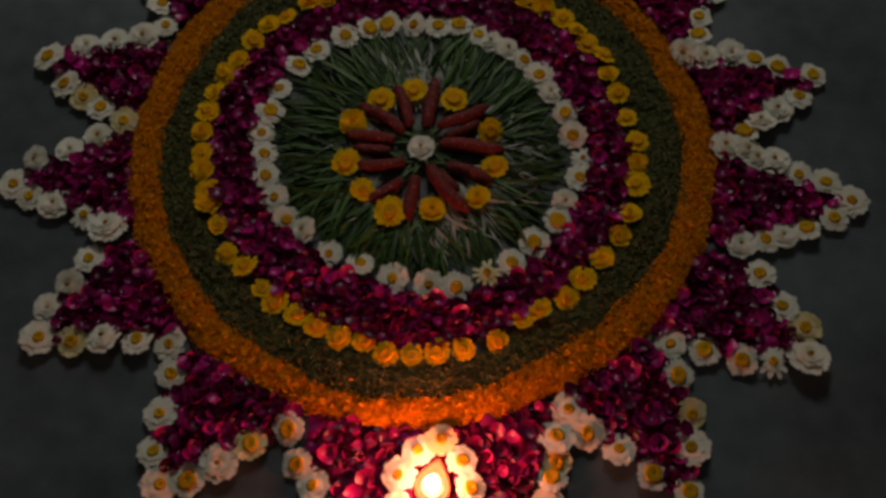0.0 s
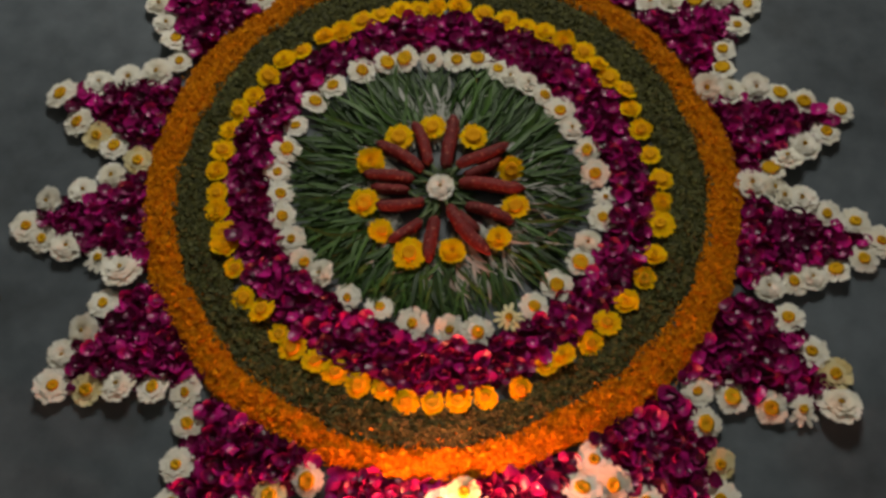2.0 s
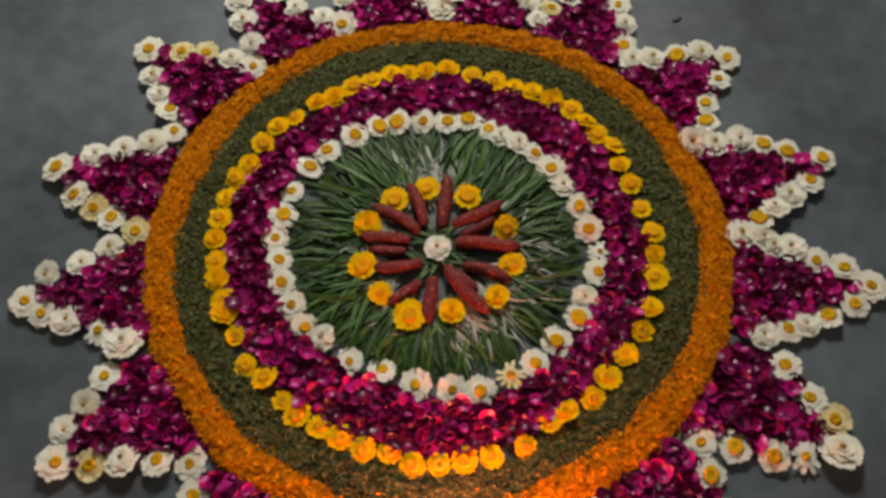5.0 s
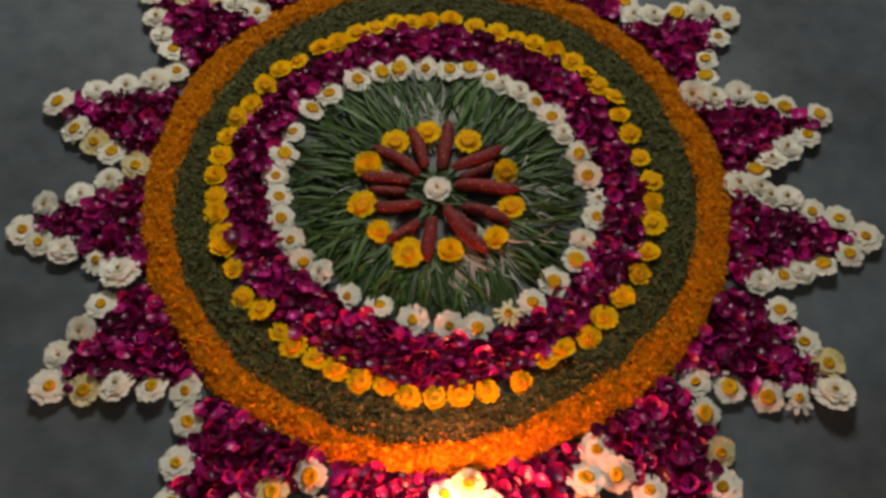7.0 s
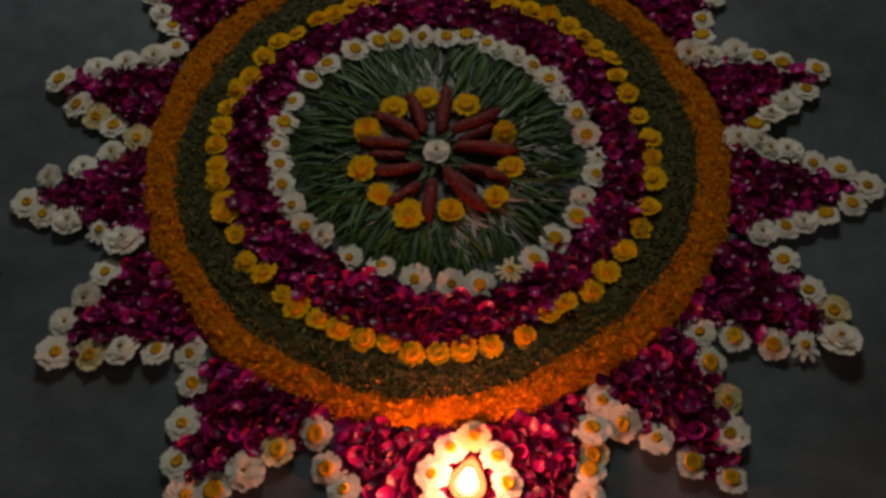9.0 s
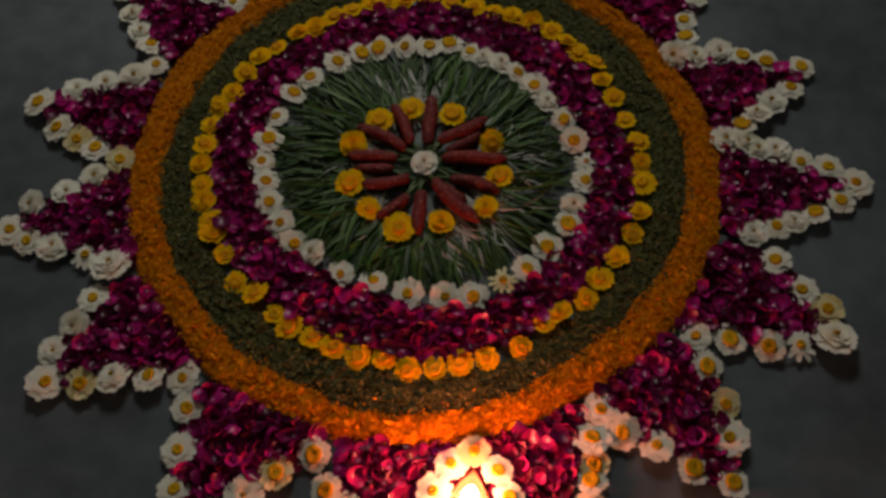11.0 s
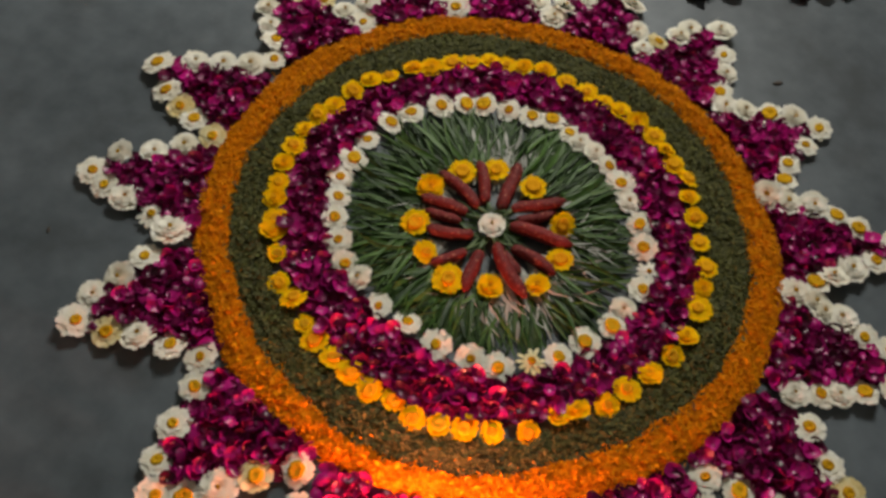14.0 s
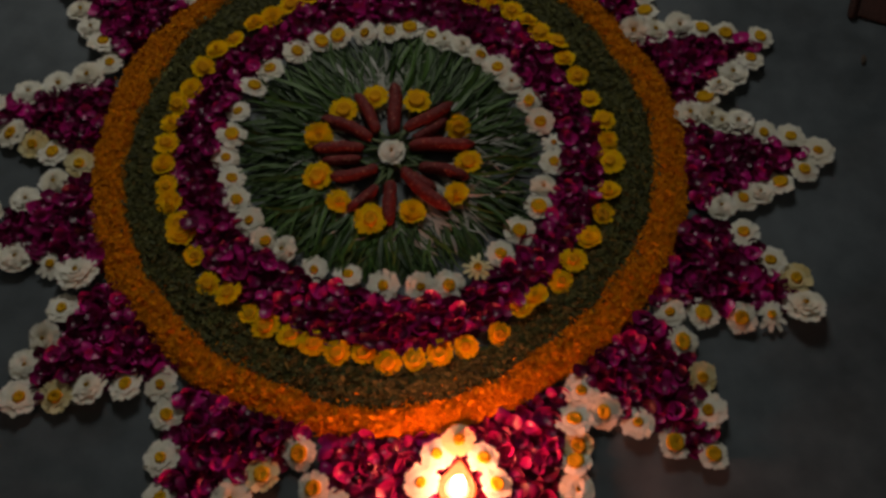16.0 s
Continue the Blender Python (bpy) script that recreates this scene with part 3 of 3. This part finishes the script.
sr = random.Random(3)
stray_gold = []
for _ in range(90):
    a = sr.gauss(277, 24) if sr.random() < 0.72 else sr.uniform(0, 360)
    stray_gold.append((*polar(a, INNER_AT[int(a) % 360] - abs(sr.gauss(0, 0.010))), sr.uniform(0.008, 0.012)))
for _ in range(160):
    a = sr.uniform(0, 360)
    stray_gold.append((*polar(a, OUTER_AT[int(a)] + 0.003 + abs(sr.gauss(0, 0.005))), 0.007))
marigold = shreds("marigold_ring", "ring heaped with shredded orange marigold petals", MARIGOLD, 42000, INNER_AT, OUTER_AT, 0.016, 0.0074, 0.0025, 2, stray_gold)
stray_green = []
for _ in range(160):
    a = sr.uniform(0, 360)
    stray_green.append((*polar(a, INNER_AT[int(a)] + abs(sr.gauss(0, 0.006))), 0.013))
chopped = tagged(shreds("chopped_leaf_ring", "ring of finely chopped dull green leaves", CHOPPED, 24000, [r + 0.010 for r in YELLOW_AT], [r + 0.004 for r in INNER_AT], 0.012, 0.0072, 0.0036, 4, stray_green), "", "leaves")

# the larger loose pieces that lie on top of the two rings
def loose_pieces(owner, name, mat, inner, outer, height, long, wide, number, seed):
    rng = random.Random(seed)
    shapes = []
    for k in range(4):
        bm = bmesh.new()
        blade(bm, 0.0, long * rng.uniform(0.8, 1.2), wide * rng.uniform(0.8, 1.2), rng.uniform(4, 20), rng.uniform(-40, -10), 0, 0.35, 0.6, 4)
        shapes.append(mesh_of(name, bm, mat))
    for k in range(number):
        a = rng.uniform(200, 350) if rng.random() < 0.7 else rng.uniform(0, 360)
        f = rng.uniform(0.1, 0.9)
        x, y = polar(a, inner[int(a)] * (1 - f) + outer[int(a)] * f)
        piece(name, rng.choice(shapes), pose(x, y, height * (1.1 - 0.7 * (2 * f - 1) ** 2), rng.gauss(0, 25), rng.gauss(0, 15), rng.uniform(0, 360)), owner)


loose_pieces(marigold, "petal", GOLD_PETAL, INNER_AT, OUTER_AT, 0.017, 0.0095, 0.0038, 260, 21)
loose_pieces(chopped, "leaf_bit", GREEN_BIT, [r + 0.012 for r in YELLOW_AT], INNER_AT, 0.011, 0.009, 0.0046, 200, 22)

# ---- the fan of green blades round the centre ----
def grass_blade(bm, width, bow, lift, curl, fold, rows=8):
    """A narrow leaf a tenth of a metre long: creased along its midrib, bowed sideways, tapering to a fine tip."""
    grid, x, z, a = [], 0.0, 0.0, radians(lift)
    for k in range(rows):
        f = k / (rows - 1)
        w = width / 2 * (0.35 + 0.65 * math.sin(min(1.0, f / 0.35) * math.pi / 2)) * (1 - max(0.0, (f - 0.35) / 0.65) ** 1.6 * 0.94)
        y = bow * f * f * 0.1
        grid.append([bm.verts.new((x, y + s * w, z + fold * w * abs(s))) for s in (-1, 0, 1)])
        x, z = x + 0.1 / (rows - 1) * math.cos(a), z + 0.1 / (rows - 1) * math.sin(a)
        a += radians(curl) / (rows - 1)
    for p, q in zip(grid, grid[1:]):
        for s in (0, 1):
            bm.faces.new((p[s], q[s], q[s + 1], p[s + 1]))
    return bm


fan = thing("leaf_fan", "fan of long narrow dark green leaves", "leaves")
gr = random.Random(8)
BLADES = [mesh_of("leaf", grass_blade(bmesh.new(), gr.uniform(0.0036, 0.0066), gr.uniform(-0.22, 0.22), gr.uniform(2, 9), gr.uniform(-24, -4), gr.uniform(0.3, 0.7)), LEAF) for k in range(10)]
BARE = ((294, 350, 0.6), (350, 360, 0.35), (0, 30, 0.35), (92, 118, 0.5), (36, 64, 0.3), (222, 240, 0.25))


def bare(a):
    """How much of the stone shows between the leaves at this angle."""
    return max((p for lo, hi, p in BARE if lo < a < hi), default=0.0)


def laid(a, r0, s, z, wide, turn):
    return pose(*polar(a, r0), z, gr.gauss(0, 16), gr.uniform(-1, 3), a + turn) @ Matrix.Diagonal((s, wide, s, 1))


TUFTS = [(a, gr.gauss(0, 13), gr.uniform(-0.012, 0.012)) for a in (gr.uniform(0, 360) for _ in range(130)) if gr.random() > bare(a)]


def in_tuft(spread_out):
    """A leaf's angle, lean and start along the radius, by the tuft that it belongs to."""
    a, lean, shift = gr.choice(TUFTS)
    return (a + gr.gauss(0, spread_out)) % 360, lean + gr.gauss(0, 7), shift


lower = []
for k in range(1000):
    a, turn, shift = in_tuft(4)
    r0 = gr.uniform(0.098, 0.165) + shift
    s = (min(WHITE_AT[int(a)] - 0.004, r0 + gr.uniform(0.06, 0.11)) - r0) / 0.1
    lower.append(laid(a, r0, s, 0.003 + gr.uniform(0, 0.005), gr.uniform(0.9, 1.5), turn))
for k in range(650):
    a, turn, shift = in_tuft(6)
    lower.append(laid(a, WHITE_AT[int(a)] - gr.uniform(0.055, 0.095) + shift, gr.uniform(0.4, 0.75), 0.002 + gr.uniform(0, 0.006), gr.uniform(0.9, 1.5), turn))
for k in range(90):
    lower.append(laid(gr.uniform(0, 360), gr.uniform(0.008, 0.03), gr.uniform(0.3, 0.6), 0.005 + gr.uniform(0, 0.008), gr.uniform(0.5, 0.9), gr.gauss(0, 26)))
# added pale blades, placed where brightly lit stone shows in the leaf gaps
pale = []
for k in range(400):
    a = gr.choice((gr.uniform(285, 350), gr.uniform(90, 120), gr.uniform(225, 285), gr.uniform(0, 360), gr.uniform(0, 360)))
    pale.append(laid(a, gr.uniform(0.075, 0.135), gr.uniform(0.25, 0.6), 0.003 + gr.uniform(0, 0.006), gr.uniform(0.9, 2.0), gr.gauss(0, 20)))
for k in range(150):
    a = gr.choice((gr.uniform(285, 395) % 360, gr.uniform(88, 125)))
    pale.append(laid(a, gr.uniform(0.10, 0.17), gr.uniform(0.3, 0.6), 0.004 + gr.uniform(0, 0.008), gr.uniform(0.5, 1.3), gr.gauss(0, 20)))
joined("pale_foliage", BLADES, pale, PALE_GAP, fan, "added pale blades imitating lit stone between the leaves")
# these lower blades carry painted shade, so gaps in the fan read dark
joined("lower_leaves", BLADES, lower, LEAF_SHADED, fan, "flattened green leaves with shade put into their colour")
for k in range(300):
    a, turn, shift = in_tuft(4)
    r0 = gr.uniform(0.105, 0.18) + shift
    r1 = min(WHITE_AT[int(a)] - 0.004, r0 + gr.uniform(0.055, 0.11))
    x, y = polar(a, r0)
    ob = piece("leaf", gr.choice(BLADES), pose(x, y, 0.0055 + gr.uniform(0.0, 0.008), gr.gauss(0, 20), gr.uniform(-1, 4), a + turn), fan)
    s = (r1 - r0) / 0.1
    ob.scale = (s, gr.uniform(0.9, 1.7), s)


# ---- carrots ----
def carrot(x0, y0, x1, y1, wide, seed, z=0.004):
    """A short red carrot that lies with its stalk towards the centre."""
    rng = random.Random(seed)
    length, turn = math.hypot(x1 - x0, y1 - y0), math.degrees(math.atan2(y1 - y0, x1 - x0))
    r = wide / 2
    top = thing("carrot", "short dull red carrot with pale marks and green stalk", "carrot", "carrots round the centre", "", pose(x0, y0, z + r, 0, 0, turn))
    lay = pose(0, 0, 0, 0, 90, 0)
    profile = [(0, 0.0), (r * 0.45, 0.001), (r * 0.72, length * 0.05)]
    for k in range(1, 17):
        f = k / 17
        profile.append((r * (0.84 + 0.22 * math.sin(f * 2.3) - 0.16 * f * f) * rng.uniform(0.94, 1.05), length * (0.05 + 0.86 * f)))
    profile += [(r * 0.52, length * 0.955), (r * 0.24, length * 0.99), (0, length * 1.02)]
    bm = lathe(bmesh.new(), profile, 14, lay)
    for v in bm.verts:
        v.co.y += 0.0035 * math.sin(v.co.x * 45 + seed)
        v.co.z += 0.0009 * math.sin(v.co.x * 210 + 3 * v.co.y * 300 + seed)
    part("root", bm, CARROT, top)
    for k in range(2):
        bm = lathe(bmesh.new(), [(0, -0.026 - 0.008 * k), (0.0018, -0.0255 - 0.008 * k), (0.0021, -0.008), (0.0028, 0.002), (0, 0.003)], 7, pose(0, 0, 0, 0, 0, rng.uniform(-25, 25)) @ lay)
        part("stalk", bm, STALK, top, "thin green stalk")


carrot(0.003, 0.037, -0.017, 0.136, 0.024, 1)
carrot(-0.025, 0.038, -0.076, 0.107, 0.021, 2)
carrot(-0.035, 0.023, -0.122, 0.058, 0.022, 3)
carrot(-0.045, 0.001, -0.128, 0.000, 0.022, 4)
carrot(-0.047, -0.018, -0.110, -0.020, 0.017, 5)
carrot(-0.018, -0.029, -0.095, -0.055, 0.021, 6)
carrot(-0.017, -0.058, -0.055, -0.108, 0.019, 7)
carrot(0.000, -0.050, 0.016, -0.126, 0.023, 8)
carrot(0.019, -0.029, 0.101, -0.095, 0.023, 9, 0.010)
carrot(0.037, -0.030, 0.078, -0.054, 0.018, 10)
carrot(0.045, -0.016, 0.126, -0.028, 0.021, 12)
carrot(0.025, 0.014, 0.130, 0.037, 0.024, 13)
carrot(0.017, 0.040, 0.085, 0.106, 0.021, 14, 0.011)
carrot(0.032, 0.030, 0.080, 0.082, 0.019, 15)

# ---- the clay lamp with a ring of heads round it ----
DX, DY = 0.154, -0.509
diya = thing("oil_lamp", "lit terracotta lamp filled with white wax on petals", "lamp", "", "", pose(DX, DY, 0.004))


def spouted(bm, reach):
    """Pull the far side of a turned bowl out into the pinched spout of a clay lamp."""
    for v in bm.verts:
        pull = max(0.0, v.co.y) / 0.028
        v.co.x *= 1 - 0.55 * pull * pull
        v.co.y *= 1 + reach * pull * pull
        v.co.z += 0.004 * pull * pull * (v.co.z > 0.015)
    return bm


part("bowl", spouted(lathe(bmesh.new(), [(0, 0), (0.014, 0.0), (0.021, 0.009), (0.0265, 0.022), (0.0255, 0.0245), (0.0225, 0.0238), (0.0170, 0.0195), (0.0, 0.018)], 32), 0.5), CLAY, diya)
wax = part("wax", spouted(lathe(bmesh.new(), [(0.0165, 0.0185), (0.0155, 0.0206), (0.010, 0.0210), (0.004, 0.0206), (0, 0.0206)], 28), 0.4), WAX, diya, "melted white wax")
part("wick", lathe(bmesh.new(), [(0.0012, 0.021), (0.0011, 0.038), (0, 0.0385)], 8), CHAR, wax, "charred black wick")
part("flame", lathe(bmesh.new(), [(0, 0.037), (0.0050, 0.042), (0.0082, 0.053), (0.0085, 0.067), (0.0062, 0.085), (0.0026, 0.103), (0, 0.114)], 14), FLAME, diya, "bright yellow flame")
for k, (dx, dy, code) in enumerate(((-0.004, 0.066, "d"), (-0.034, 0.043, "a"), (0.034, 0.045, "a"), (-0.052, 0.002, "a"), (0.056, 0.012, "b"), (-0.042, -0.042, "c"), (0.05, -0.032, "a"), (0.002, -0.06, "a"))):
    put_flower(code, DX + 0.88 * dx, DY + 0.92 * dy, 1.0, (14, math.degrees(math.atan2(dy, dx))), 0.014)

# ---- dark crumbs and a cloth at the room's edge of the pattern ----
for x, y, size, seed in ((0.334, 0.565, 0.010, 1), (0.786, 0.290, 0.011, 2), (-0.609, -0.344, 0.006, 3)):
    bm = bmesh.new()
    bmesh.ops.create_icosphere(bm, subdivisions=2, radius=size)
    rng = random.Random(seed)
    for v in bm.verts:
        v.co = Vector((v.co.x * rng.uniform(0.7, 1.2), v.co.y * 0.45, v.co.z * 0.22 * rng.uniform(0.5, 1.3)))
    crumb = new("dried_petal", mesh_of("dried_petal", bm, DEBRIS))
    crumb.matrix_basis = pose(x, y, size * 0.2, 0, 0, 40 * seed)
    tagged(crumb, "small dark shrivelled petal on the stone floor", "debris")


def floor_mat(label, m, cloth, stripe):
    """A woven mat with a rolled hem; stripe adds a pale woven band along one side."""
    top = thing("floor_mat", label, "mat", "", "", m)
    bm = bmesh.new()
    box(bm, 0.0, 0.62, 0.0, 0.9, 0.0, 0.008)
    bmesh.ops.bevel(bm, geom=list(bm.edges), offset=0.003, segments=2, affect="EDGES")
    part("mat_body", bm, cloth, top)
    bm = bmesh.new()
    box(bm, -0.016, 0.0, -0.01, 0.91, 0.0, 0.012)
    bmesh.ops.bevel(bm, geom=list(bm.edges), offset=0.004, segments=3, affect="EDGES")
    part("hem", bm, cloth, top)
    if stripe:
        part("stripe", box(bmesh.new(), 0.012, 0.045, 0.004, 0.896, 0.0085, 0.0095), MAT_GREY, top, "grey woven stripe")


floor_mat("dark brown woven floor mat on the stone floor", pose(0.782, 0.385, 0, 0, 0, -14), MAT_CLOTH, False)
floor_mat("dark green-black floor mat with a grey stripe", pose(-0.985, 0.62, 0, 0, 0, 176), MAT_DARK, True)
